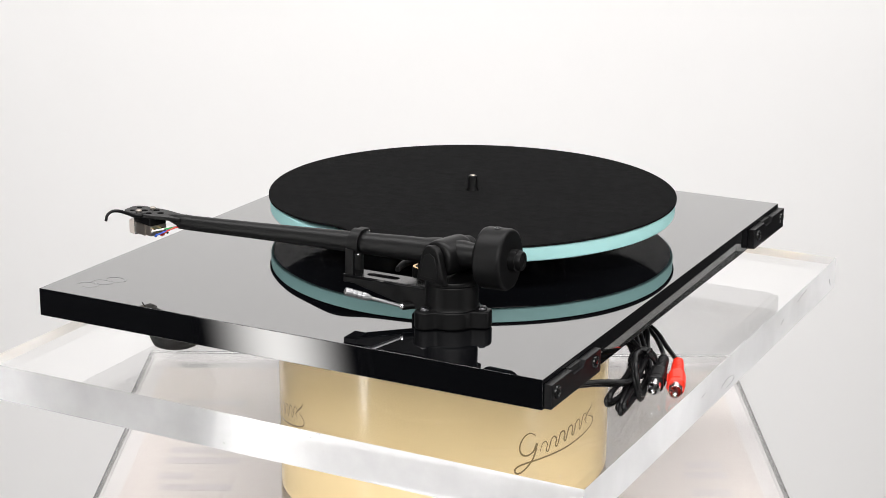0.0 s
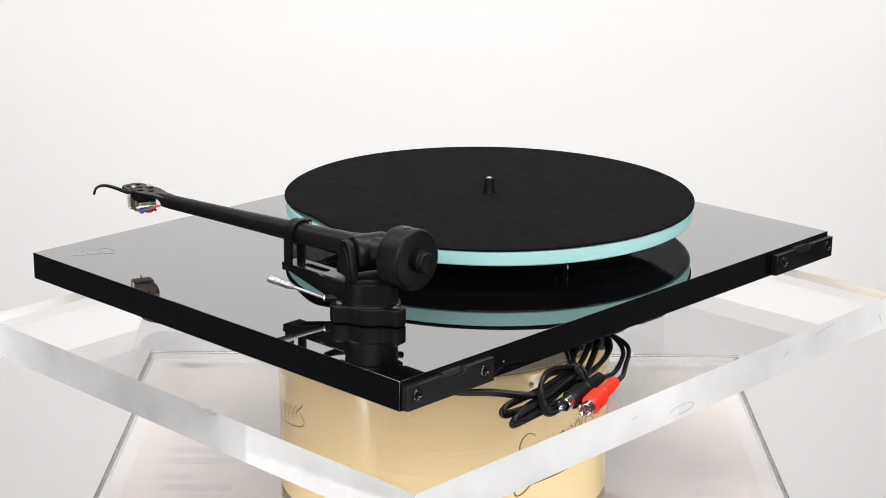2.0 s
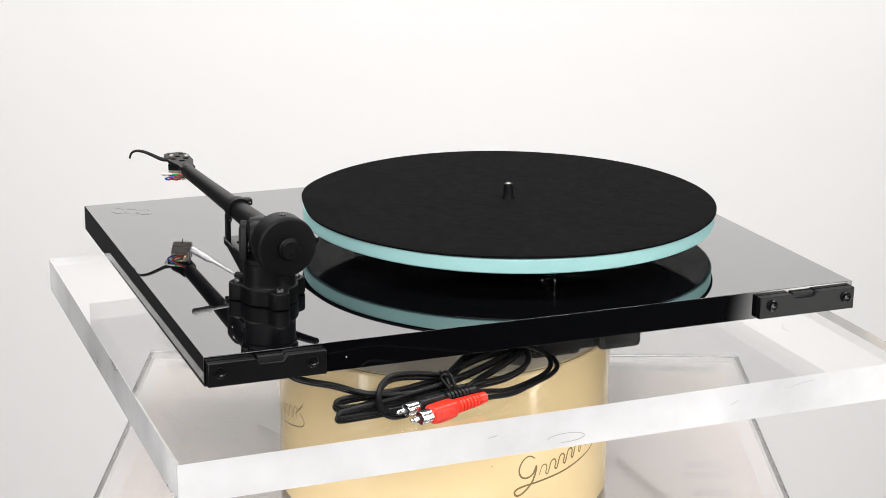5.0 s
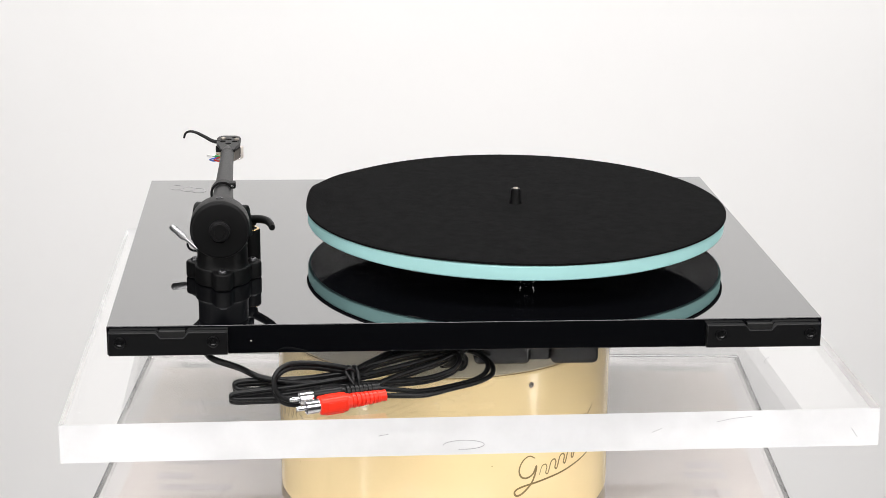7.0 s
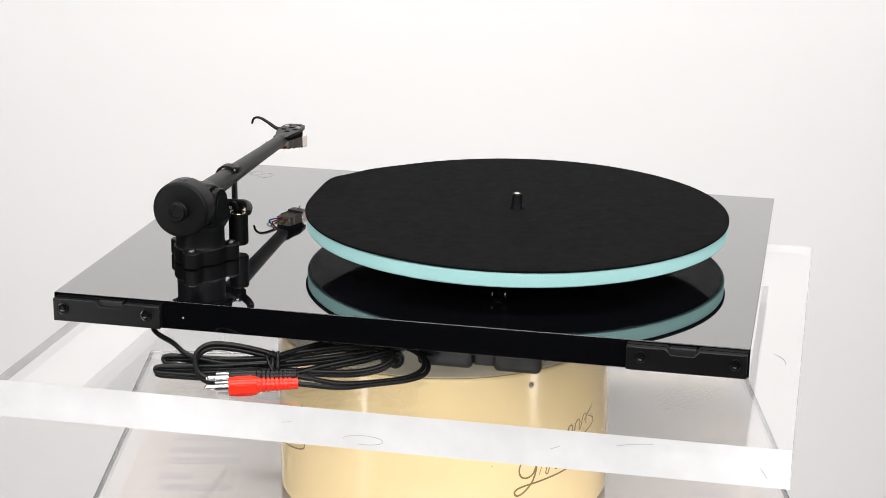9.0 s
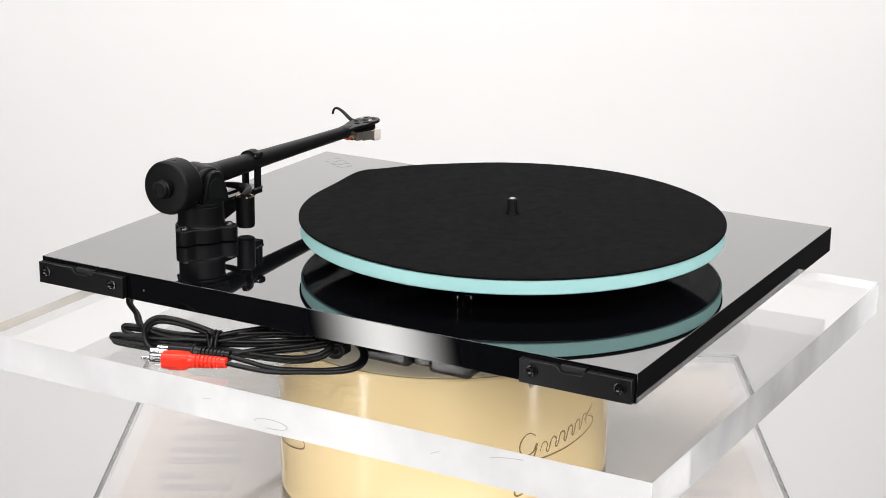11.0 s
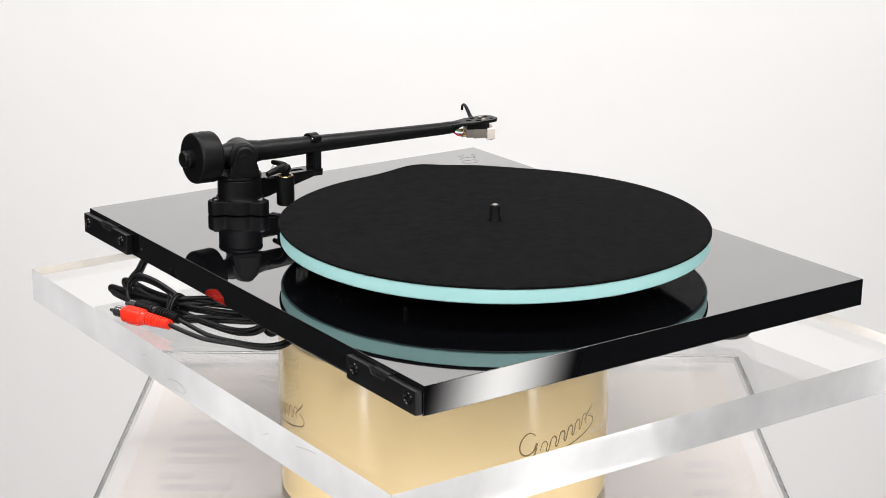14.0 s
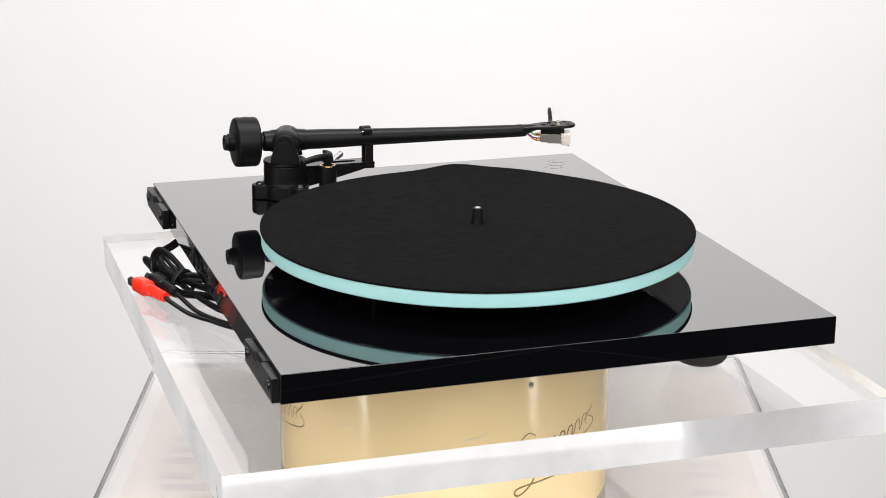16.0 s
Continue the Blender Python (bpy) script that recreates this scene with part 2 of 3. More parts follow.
# ---- the studio ----
def build_studio():
    def wall(name, args, mat, label):
        return tagged(part(name, box(*args), mat, smooth=False), label, "wall", kind="structure")
    # white sweep: floor, a curved corner and the back wall in one sheet with thickness
    bm = bmesh.new()
    line = [(-3.2, 0.0), (1.75, 0.0)] + [(1.75 + 0.15 * math.sin(a), 0.15 - 0.15 * math.cos(a)) for a in [radians(9 * k) for k in range(1, 11)]] + [(1.9, 3.15)]
    inner = [[bm.verts.new((x, y, z)) for y, z in line] for x in (-1.2, 1.2)]
    outer = [[bm.verts.new((x, y + 0.05 * (z > 0), z - 0.05)) for y, z in line] for x in (-1.2, 1.2)]
    for k in range(len(line) - 1):
        bm.faces.new((inner[0][k], inner[1][k], inner[1][k + 1], inner[0][k + 1]))
        bm.faces.new((outer[0][k + 1], outer[1][k + 1], outer[1][k], outer[0][k]))
    for s in (0, 1):
        for k in range(len(line) - 1):
            bm.faces.new((inner[s][k], inner[s][k + 1], outer[s][k + 1], outer[s][k]))
    bmesh.ops.recalc_face_normals(bm, faces=bm.faces)
    tagged(part("backdrop", bm, WHITE), "white painted seamless studio backdrop and floor", "backdrop", kind="structure")
    # unseen dark surround, added so that the gloss black faces reflect darkness
    for side, x0 in (("west", -2.75), ("east", 2.6)):
        wall("wall_" + side, (x0, x0 + 0.15, -3.4, 2.15, -0.05, 3.2), DARK, "charcoal painted studio side wall")
    wall("wall_north", (-2.6, 2.6, 2.0, 2.15, -0.05, 3.2), DARK, "charcoal painted studio wall behind the backdrop")
    tagged(part("floor", box(-2.6, 2.6, -3.2, 2.0, -0.12, -0.055), DARK, smooth=False), "unseen dark floor under the backdrop, added to close the surround", "floor", kind="structure")
    wall("wall_south", (-2.75, 2.75, -3.4, -3.2, -0.05, 3.2), DARK, "charcoal painted studio rear wall")
    tagged(part("ceiling", box(-2.75, 2.75, -3.4, 2.15, 3.2, 3.3), DARK, smooth=False), "unseen dark ceiling, added to close the surround", "ceiling", kind="structure")


build_studio()


def build_softbox(eye, target, peak):
    """A tall strip softbox: a black housing and a diffuser that is brightest along its middle."""
    sb = thing("softbox", "tall black strip softbox with glowing white diffuser", "softbox", "strip softboxes")
    sb.matrix_world = look(eye, target)
    w, h = 0.085, 0.56
    part("housing", box(-w - 0.01, w + 0.01, -h - 0.01, h + 0.01, 0.004, 0.10, 0.01), RUBBER, sb, "black fabric housing")
    m = bpy.data.materials.new("softbox_diffuser")
    m.use_nodes = True
    nt = m.node_tree
    em, tc, sp, ab, rg = (nt.nodes.new(k) for k in ("ShaderNodeEmission", "ShaderNodeTexCoord", "ShaderNodeSeparateXYZ", "ShaderNodeMath", "ShaderNodeMapRange"))
    ab.operation = "ABSOLUTE"
    rg.interpolation_type = "SMOOTHSTEP"
    rg.inputs["From Min"].default_value, rg.inputs["From Max"].default_value = 0.0, w
    rg.inputs["To Min"].default_value, rg.inputs["To Max"].default_value = peak, 0.0
    em.inputs["Color"].default_value = (1.0, 0.98, 0.955, 1)
    nt.links.new(tc.outputs["Object"], sp.inputs[0])
    nt.links.new(sp.outputs["X"], ab.inputs[0])
    nt.links.new(ab.outputs[0], rg.inputs["Value"])
    nt.links.new(rg.outputs["Result"], em.inputs["Strength"])
    nt.links.new(em.outputs[0], nt.nodes["Material Output"].inputs["Surface"])
    part("diffuser", box(-w, w, -h, h, 0.0, 0.003), m, sb, "glowing white diffuser", False)
    leg = part("stand_pole", lathe([(0, -eye[2] + 0.005), (0.015, -eye[2] + 0.005), (0.015, -h - 0.02), (0, -h - 0.02)], seg=16), RUBBER, sb, "black stand pole")
    leg.matrix_local = sb.matrix_world.inverted() @ pose(eye[0] * 1.06, eye[1] * 1.06, eye[2])
    return sb


build_softbox((-0.78, -0.60, ZP - 0.05), (0, 0, ZP - 0.05), 9.5)
build_softbox((0.84, -0.50, ZP - 0.05), (0, 0, ZP - 0.05), 9.5)

TOP = ZP - 0.180      # top face of the stand
DRUM_X, DRUM_R = -0.0025, 0.1201


def build_stand():
    """Clear acrylic stand, 0.51 m wide, with a printed card under its top sheet."""
    st = thing("display_stand", "smoky clear acrylic display stand holding a beige card", "stand")
    x0, x1, y0, y1 = -0.2545, 0.2485, -0.215, 0.219
    part("top_sheet", box(x0, x1, y0, y1, TOP - 0.004, TOP, 0.0004), SHEET, st, "smoky acrylic top sheet", False).visible_shadow = False
    for args in ((x0, x0 + 0.003, y0, y1), (x1 - 0.003, x1, y0, y1), (x0 + 0.003, x1 - 0.003, y0, y0 + 0.003), (x0 + 0.003, x1 - 0.003, y1 - 0.003, y1)):
        part("side_sheet", box(*args, 0.0, TOP - 0.0045, 0.0004), SHEET, st, "smoky acrylic side sheet", False).visible_shadow = False
    part("card", box(x0 + 0.017, x1 - 0.017, y0 + 0.012, y1 - 0.034, TOP - 0.0085, TOP - 0.0055), BOARD, st, "beige printed card", False)
    part("inner_tray", box(x0 + 0.0035, x1 - 0.0035, y0 + 0.0035, y1 - 0.0035, TOP - 0.0125, TOP - 0.0088, 0.0005), TRAY, st, "grey inner tray", False)
    part("far_strip", box(x0 + 0.030, x0 + 0.054, y1 - 0.030, y1 - 0.019, TOP - 0.0087, TOP - 0.0080), DARKSTRIP, st, "dark grey strip", False)
    part("rear_strip", box(x0 + 0.020, x1 - 0.020, y1 - 0.032, y1 - 0.014, TOP - 0.0087, TOP - 0.0083), STRIP, st, "grey strip along the rear edge", False)
    zc = TOP - 0.0054
    for x, y, w, d in ((-0.186, 0.106, 0.052, 0.0115), (-0.185, 0.075, 0.058, 0.0115), (-0.185, 0.050, 0.055, 0.0115), (-0.185, 0.030, 0.056, 0.0115), (-0.202, 0.001, 0.026, 0.0115), (-0.184, -0.019, 0.054, 0.0115), (0.195, 0.029, 0.028, 0.0115), (0.194, 0.010, 0.032, 0.0115), (0.194, -0.022, 0.029, 0.0115)):
        part("printed_bar", box(x - w / 2, x + w / 2, y - d / 2, y + d / 2, zc, zc + 0.0001), SMUDGE, st, "faint grey printed bar", False)


build_stand()


def build_drum():
    dr = thing("display_drum", "cream enamelled motor drum with brown script marks, standing on the stand", "drum")
    dr.matrix_world = pose(DRUM_X, 0, TOP)
    h = 0.1035
    r = DRUM_R
    part("body", lathe([(0, 0.0005), (r - 0.004, 0.0005), (r - 0.001, 0.002), (r, 0.005), (r, h - 0.002), (r - 0.0006, h - 0.0006), (r - 0.002, h), (r - 0.004, h), (r - 0.004, h - 0.0015), (0, h - 0.0015)], seg=128), CREAM, dr, "cream enamelled shell")
    part("top_plate", lathe([(0, h - 0.0012), (r - 0.0045, h - 0.0012), (r - 0.0045, h + 0.0002), (0, h + 0.0002)], seg=96), ENAMEL_TOP, dr, "worn pale enamel top")
    part("rim_seam", lathe([(r - 0.0019, h - 0.0001), (r - 0.0019, h + 0.0003), (r - 0.0024, h + 0.0003), (r - 0.0024, h - 0.0001)], seg=128), INK, dr, "dark worn seam round the rim")
    part("turning_plate", lathe([(0, h + 0.0003), (0.055, h + 0.0003), (0.055, 0.1079), (0, 0.1079)], seg=64), GREY, dr, "grey turning plate")
    for a in (29.2, 150, -150):
        a = radians(a)
        n = Vector((math.sin(a), -math.cos(a), 0))
        p = n * (r - 0.0005) + Vector((0, 0, h - 0.0085))
        part("drum_screw", lathe([(0, 0), (0.0019, 0), (0.0019, 0.001), (0.0014, 0.0014), (0.0009, 0.0014), (0.0008, 0.0006), (0, 0.0006)], along(p, p + n), 16), STEEL_PALE, dr, "small steel screw")

    # brown script flourish, three times round the shell, as plain loops and a swash
    def on_shell(deg, z, turn):
        a = radians(deg + turn)
        return Vector((math.sin(a) * (r + 0.00005), -math.cos(a) * (r + 0.00005), z))

    def stroke(bm, line, turn, width):
        pts = [(Vector(p)) for p in spline([(d * 0.0021, z, 0) for d, z in line], 6)]
        prev = None
        for i, p in enumerate(pts):
            q0, q1 = pts[max(i - 1, 0)], pts[min(i + 1, len(pts) - 1)]
            t = (q1 - q0).normalized()
            f = i / (len(pts) - 1)
            w = width * (0.45 + 0.75 * math.sin(math.pi * f) ** 0.5) * 0.5
            n = Vector((-t.y, t.x, 0)) * w
            pair = [bm.verts.new(on_shell(v.x / 0.0021, v.y, turn)) for v in (p - n, p + n)]
            if prev:
                bm.faces.new((prev[0], pair[0], pair[1], prev[1]))
            prev = pair
    for turn in (0, -114, 122):
        bm = bmesh.new()
        stroke(bm, [(31.4, 0.0581), (29.2, 0.0605), (26.9, 0.0583), (25.5, 0.0526), (26.0, 0.0471), (28.1, 0.0448), (30.6, 0.0468), (31.9, 0.0522), (31.5, 0.0465), (29.9, 0.0397), (26.7, 0.0340), (24.5, 0.0332), (24.0, 0.0366), (26.7, 0.0390), (34.3, 0.0405), (44.3, 0.0426), (53.4, 0.0460), (59.4, 0.0499), (60.1, 0.0545), (56.8, 0.0582)], turn, 0.0012)
        humps = []
        for k in range(6):
            d0, zb = 33.2 + 3.9 * k, 0.0444 + 0.0018 * k
            humps += [(d0, zb + 0.0006), (d0 + 0.9, zb + 0.0062), (d0 + 2.3, zb + 0.0074), (d0 + 3.0, zb + 0.0050), (d0 + 2.6, zb + 0.0012), (d0 + 3.3, zb - 0.0002)]
        stroke(bm, humps, turn, 0.0010)
        stroke(bm, [(54.4, 0.0557), (56.2, 0.0593), (58.6, 0.0631), (59.6, 0.0662)], turn, 0.0011)
        bmesh.ops.recalc_face_normals(bm, faces=bm.faces)
        part("script_mark", bm, INK, dr, "brown script flourish of plain loops", False)


build_drum()


# ---- the record player, in its own space: x to its right, y to its back, z = 0 on the plinth ----
# what stands on the arm's mount
ARM_PARTS = ("arm_base", "bearing_yoke", "bearing_housing", "bearing_cap", "arm_tube", "headshell", "shell_neck", "finger_lift", "shell_screw", "cartridge",
             "counterweight_stub", "counterweight", "rest_bracket", "arm_clip", "cue_cylinder", "lift_arm")


def build_player():
    rp = thing("record_player", "gloss black record player with black tonearm on acrylic slab", "turntable")
    part("plinth", box(-0.2235, 0.2235, -0.1802, 0.1802, -0.0186, 0, 0.0005, 2), GLOSS, rp, "gloss black plinth")

    # hinge mounts on the back edge
    for s in (1, -1):
        xs = [0.1495, 0.1735, 0.1765, 0.1905, 0.1935, 0.2222]
        zs = [-0.0028, -0.0028, -0.0062, -0.0062, -0.0028, -0.0028]
        outline = [(x * s, z) for x, z in zip(xs, zs)] + [(0.2222 * s, -0.0176), (0.1495 * s, -0.0176)]
        m = Matrix(((1, 0, 0, 0), (0, 0, 1, 0.1803), (0, 1, 0, 0), (0, 0, 0, 1)))
        hp = part("hinge_plate", prism(outline, 0, 0.0052, 0.0005, m), HINGE, rp, "semi-gloss black hinge mounting plate")
        # solid dark block added in the notch in place of its shaded recess
        part("notch_shade", box(min(0.1755 * s, 0.1915 * s), max(0.1755 * s, 0.1915 * s), 0.1803, 0.1832, -0.0072, -0.0026, 0.0003), RUBBER, hp, "dark block standing in for the shade in the hinge notch")
        for x in (0.2152, 0.1584):
            p = Vector((x * s, 0.1852, -0.0088))
            part("screw", lathe([(0, 0.0014), (0.0011, 0.0014), (0.0013, 0.0003), (0.0024, 0.0006), (0.0029, 0.0015), (0.0038, 0.0013), (0.0041, 0)], along(p, p + Vector((0, 1, 0))), 20), COVER, hp, "black socket screw")

    # feet and motor cover
    for x, y, zf in ((0.160, -0.118, -0.0479), (-0.160, -0.118, -0.0459), (0.002, 0.085, -0.0470)):
        part("foot", lathe([(0, zf), (0.0125, zf), (0.0155, zf + 0.0015), (0.0175, -0.042), (0.021, -0.030), (0.0245, -0.0225), (0.0262, -0.0186), (0, -0.0186)], pose(x, y, 0), 48), RUBBER, rp, "black rubber foot")
    mc = part("motor_cover", box(-0.090, -0.0585, 0.045, 0.136, -0.0458, -0.0187, 0.004, 4), COVER, rp, "black moulded motor cover")
    part("cover_lobe", box(-0.045, -0.008, 0.045, 0.136, -0.0458, -0.0187, 0.004, 4), COVER, mc)
    part("cover_bridge", box(-0.0588, -0.0447, 0.05, 0.130, -0.0445, -0.0188, 0.0015, 2), COVER, mc)

    part("power_socket", lathe([(0, -0.0145), (0.0060, -0.0145), (0.0060, -0.001), (0.0054, 0.0), (0.0047, 0.0), (0.0044, -0.0012), (0.0036, -0.0012), (0.0033, 0.0), (0.0020, 0.0), (0.0017, -0.003), (0, -0.003)], along((0.0012, 0.1513, -0.0375), (-0.0068, 0.1603, -0.0372)), 28), RUBBER, rp, "black ringed power socket")
    part("socket_arm", box(0.0040, 0.0150, 0.128, 0.1400, -0.0455, -0.0187, 0.001), SATIN, rp)

    # platter on its hub
    c = pose(-0.0489, 0.0007, 0)
    part("sub_platter", lathe([(0, 0.0005), (0.0085, 0.0005), (0.0085, 0.010), (0.046, 0.0105), (0.047, 0.0155), (0, 0.0156)], c, 64), SATIN, rp, "black sub-platter and bearing hub")
    pl = part("platter", lathe([(0, 0.0158), (0.1468, 0.0158), (0.1476, 0.0162), (0.1480, 0.0170), (0.1480, 0.0247), (0.1476, 0.0255), (0.1468, 0.0258), (0, 0.0258)], c, 160), GLASS_EDGE, rp, "pale green frosted glass platter")
    part("platter_underside", lathe([(0, 0.0152), (0.1462, 0.0152), (0.1462, 0.0157), (0, 0.0157)], c, 128), UNDERSIDE, pl, "dark polished underside")
    part("motor_pulley", lathe([(0, 0.0002), (0.0090, 0.0002), (0.0090, 0.0034), (0.0086, 0.0038), (0.0086, 0.0060), (0.0090, 0.0064), (0.0090, 0.0086), (0.0086, 0.0090), (0.0086, 0.0112), (0.0090, 0.0116), (0.0090, 0.0145), (0, 0.0149)], pose(-0.0495, 0.0706, 0), 40), PULLEY, rp, "dark polished motor pulley")
    sp = part("spindle", lathe([(0, 0.0259), (0.0046, 0.0259), (0.0046, 0.0285), (0.0037, 0.0300), (0.0035, 0.0372), (0.0029, 0.0386), (0, 0.0389)], c, 32), SATIN, rp, "black centre spindle")
    part("spindle_cap", lathe([(0.0020, 0.0388), (0.0016, 0.03925), (0, 0.0394)], c, 24), STEEL_PALE, sp, "dull steel spindle tip")

    # tonearm
    ax, ay = 0.1535, 0.0878
    base = part("arm_base", lathe([(0, 0.0100), (0.0182, 0.0100), (0.0174, 0.0112), (0.0168, 0.0125), (0.0166, 0.0150), (0.0165, 0.0255), (0.0160, 0.0262), (0, 0.0262)], pose(ax, ay, 0), 64), SATIN, rp, "satin black tonearm base")
    lugs = (92, 200, 333)
    outline = []
    for k in range(90):
        a = 4.0 * k
        swell = max(math.exp(-(((a - g + 180) % 360 - 180) / 17.0) ** 4) for g in lugs)
        outline.append(((0.0184 + 0.0080 * swell) * math.cos(radians(a)), (0.0184 + 0.0080 * swell) * math.sin(radians(a))))
    part("base_flange", prism(outline, 0.0, 0.0114, 0.0012, pose(ax, ay, 0)), SATIN, base, "satin black three-lug flange")
    for a in lugs:
        p = Vector((ax + 0.0206 * math.cos(radians(a)), ay + 0.0206 * math.sin(radians(a)), 0))
        part("base_screw", lathe([(0, 0.0112), (0.0030, 0.0112), (0.0030, 0.0124), (0.0022, 0.0133), (0.0010, 0.0133), (0.0009, 0.0122), (0, 0.0122)], Matrix.Translation(p), 16), STEEL, base, "dark steel screw")

    # yoke and bearing
    yk = part("bearing_yoke", lathe([(0, 0.0250), (0.0157, 0.0250), (0.0160, 0.0266), (0.0167, 0.0270), (0.0168, 0.0288), (0.0162, 0.0296), (0, 0.0298)], pose(ax, ay, 0), 56), SATIN, rp, "satin black bearing yoke")
    offset = pose(0.1536, 0.0865, 0, 0, 0, -17) @ pose(-0.1536, -0.0865, 0)
    for s in (-1, 1):
        o = [(-0.0115, 0.0), (0.0115, 0.0), (0.0105, 0.006), (0.0068, 0.0185), (0.0040, 0.0222), (0.0, 0.0232), (-0.0040, 0.0222), (-0.0068, 0.0185), (-0.0105, 0.006)]
        m = Matrix(((0, 0, 1, 0.1536 + s * 0.0154 - 0.0025), (1, 0, 0, 0.0865), (0, 1, 0, 0.0292), (0, 0, 0, 1)))
        ck = part("yoke_cheek", prism(o, 0, 0.0050, 0.0011, offset @ m), SATIN, yk, "satin black yoke cheek")
        o2 = [(-0.0075, 0.003), (0.0075, 0.003), (0.0070, 0.006), (0.0042, 0.0165), (0.0, 0.0185), (-0.0042, 0.0165), (-0.0070, 0.006)]
        m2 = Matrix(((0, 0, 1, 0.1536 + s * 0.0180 - 0.0005), (1, 0, 0, 0.0865), (0, 1, 0, 0.0292), (0, 0, 0, 1)))
        part("cheek_panel", prism(o2, 0, 0.0010, 0.0003, offset @ m2), ARM, yk)
    part("bearing_trunnion", lathe([(0, 0), (0.0058, 0), (0.0058, 0.034), (0, 0.034)], offset @ along((0.1366, 0.0865, 0.0438), (0.18, 0.0865, 0.0438)), 24), SATIN, yk)
    part("bearing_block", lathe([(0, 0.0), (0.0098, 0.0), (0.0112, 0.0012), (0.0116, 0.0040), (0.0116, 0.0200), (0.0112, 0.0228), (0.0098, 0.0240), (0, 0.0240)], offset @ along((0.1418, 0.0865, 0.0428), (0.18, 0.0865, 0.0428)), 40), ARM, yk, "satin black bearing barrel")
    P0, P1 = Vector((0.1538, 0.0865, 0.0444)), Vector((0.1572, -0.1120, 0.0386))
    am = along(P0, P1)
    part("bearing_housing", lathe([(0, -0.0185), (0.0068, -0.0185), (0.0076, -0.0178), (0.0079, -0.0130), (0.0086, -0.0110), (0.0088, -0.004), (0.0088, 0.008), (0.0084, 0.012), (0.0079, 0.016), (0, 0.0165)], am, 40), ARM, rp, "satin black bearing housing")
    part("bearing_cap", lathe([(0, 0.0), (0.0020, 0.0), (0.0020, 0.0006), (0.0015, 0.0009), (0.0010, 0.0009), (0.0009, 0.0003), (0, 0.0003)], pose(0.1540, 0.0820, 0.0527), 20), ARM, rp, "small round bearing cap")
    tube = part("arm_tube", lathe([(0.0077, 0.010), (0.0076, 0.030), (0.0068, 0.060), (0.0062, 0.090), (0.0054, 0.140), (0.0050, 0.190), (0.0047, 0.1985), (0, 0.1992)], am, 40), ARM, rp, "tapered satin black arm tube")

    yaw = pose(0.157, -0.138, 0, 0, 0, -20) @ pose(-0.157, 0.138, 0)
    # headshell with round holes, finger lift and screws
    shell = [(-0.0052, 0.012), (0.0052, 0.012), (0.0058, 0.004), (0.0088, -0.008), (0.0090, -0.024), (0.0078, -0.029), (0.0045, -0.0322), (-0.0045, -0.0322), (-0.0078, -0.029), (-0.0090, -0.024), (-0.0088, -0.008), (-0.0058, 0.004)]
    holes = [[(hx + hr * math.cos(2 * math.pi * k / 16), hy + hr * math.sin(2 * math.pi * k / 16)) for k in range(16)]
             for hx, hy, hr in ((0.0, -0.0065, 0.0026), (-0.0045, -0.0130, 0.0025), (0.0045, -0.0130, 0.0025), (0.0, -0.0195, 0.0025), (-0.0040, -0.0265, 0.0021), (0.0040, -0.0265, 0.0021))]
    plate_part("headshell", cut_plate(shell, holes, 0.0009), ARM, rp, "black headshell plate with round holes", pose(0.1570, -0.1212, 0.0412, -0.8, 0, 0))
    part("shell_neck", sweep([(0.1570, -0.0980, 0.0391), (0.1571, -0.1080, 0.0391), (0.1571, -0.1160, 0.0400), (0.1571, -0.1250, 0.0408)], (0.0048, 0.0049, 0.0034, 0.0012), 24, flat=1.03), ARM, rp, "sloping arm end")
    part("finger_lift", sweep([(0.1630, -0.1366, 0.0414), (0.1695, -0.1387, 0.0420), (0.1762, -0.1409, 0.0452), (0.1823, -0.1429, 0.0478), (0.1872, -0.1445, 0.0484), (0.1906, -0.1456, 0.0466), (0.1920, -0.1460, 0.0428)], (0.0016, 0.0013, 0.0011, 0.0009, 0.0008), 10, flat=1.3), ARM, rp, "curved black finger lift")
    for sx in (-0.0055, 0.0055):
        part("shell_screw", lathe([(0, 0.0), (0.0020, 0.0), (0.0020, 0.0012), (0.0012, 0.0018), (0, 0.0018)], yaw @ pose(0.1570 + sx, -0.1405, 0.0424), 16), STEEL_PALE, rp, "bright cartridge screw")
    # cartridge, turned inwards under the shell
    ct = part("cartridge", box(0.1505, 0.1635, -0.1455, -0.1265, 0.0352, 0.0402, 0.0006), SATIN, rp, "black pickup cartridge")
    part("cartridge_body", box(0.1507, 0.1633, -0.1425, -0.1262, 0.0284, 0.0353, 0.0004), STEEL_PALE, ct, "pale metal cartridge body")
    for x in (0.1500, 0.1630):
        part("side_plate", box(x, x + 0.0010, -0.1428, -0.1320, 0.0278, 0.0352, 0.0002), STEEL_PALE, ct, "pale brushed metal side plate")
    part("cartridge_shell", box(0.1495, 0.1645, -0.1505, -0.1430, 0.0262, 0.0362, 0.0012), IVORY, ct, "pale cartridge front shell")
    part("cartridge_band", box(0.1494, 0.1646, -0.1434, -0.1428, 0.0268, 0.0366, 0.0002), CHROME, ct, "bright metal band")
    part("cantilever", sweep([(0.1570, -0.1440, 0.0272), (0.1570, -0.1475, 0.0255), (0.1570, -0.1495, 0.0242)], 0.0004, 6), BRASS, ct)
    ct.matrix_local = yaw
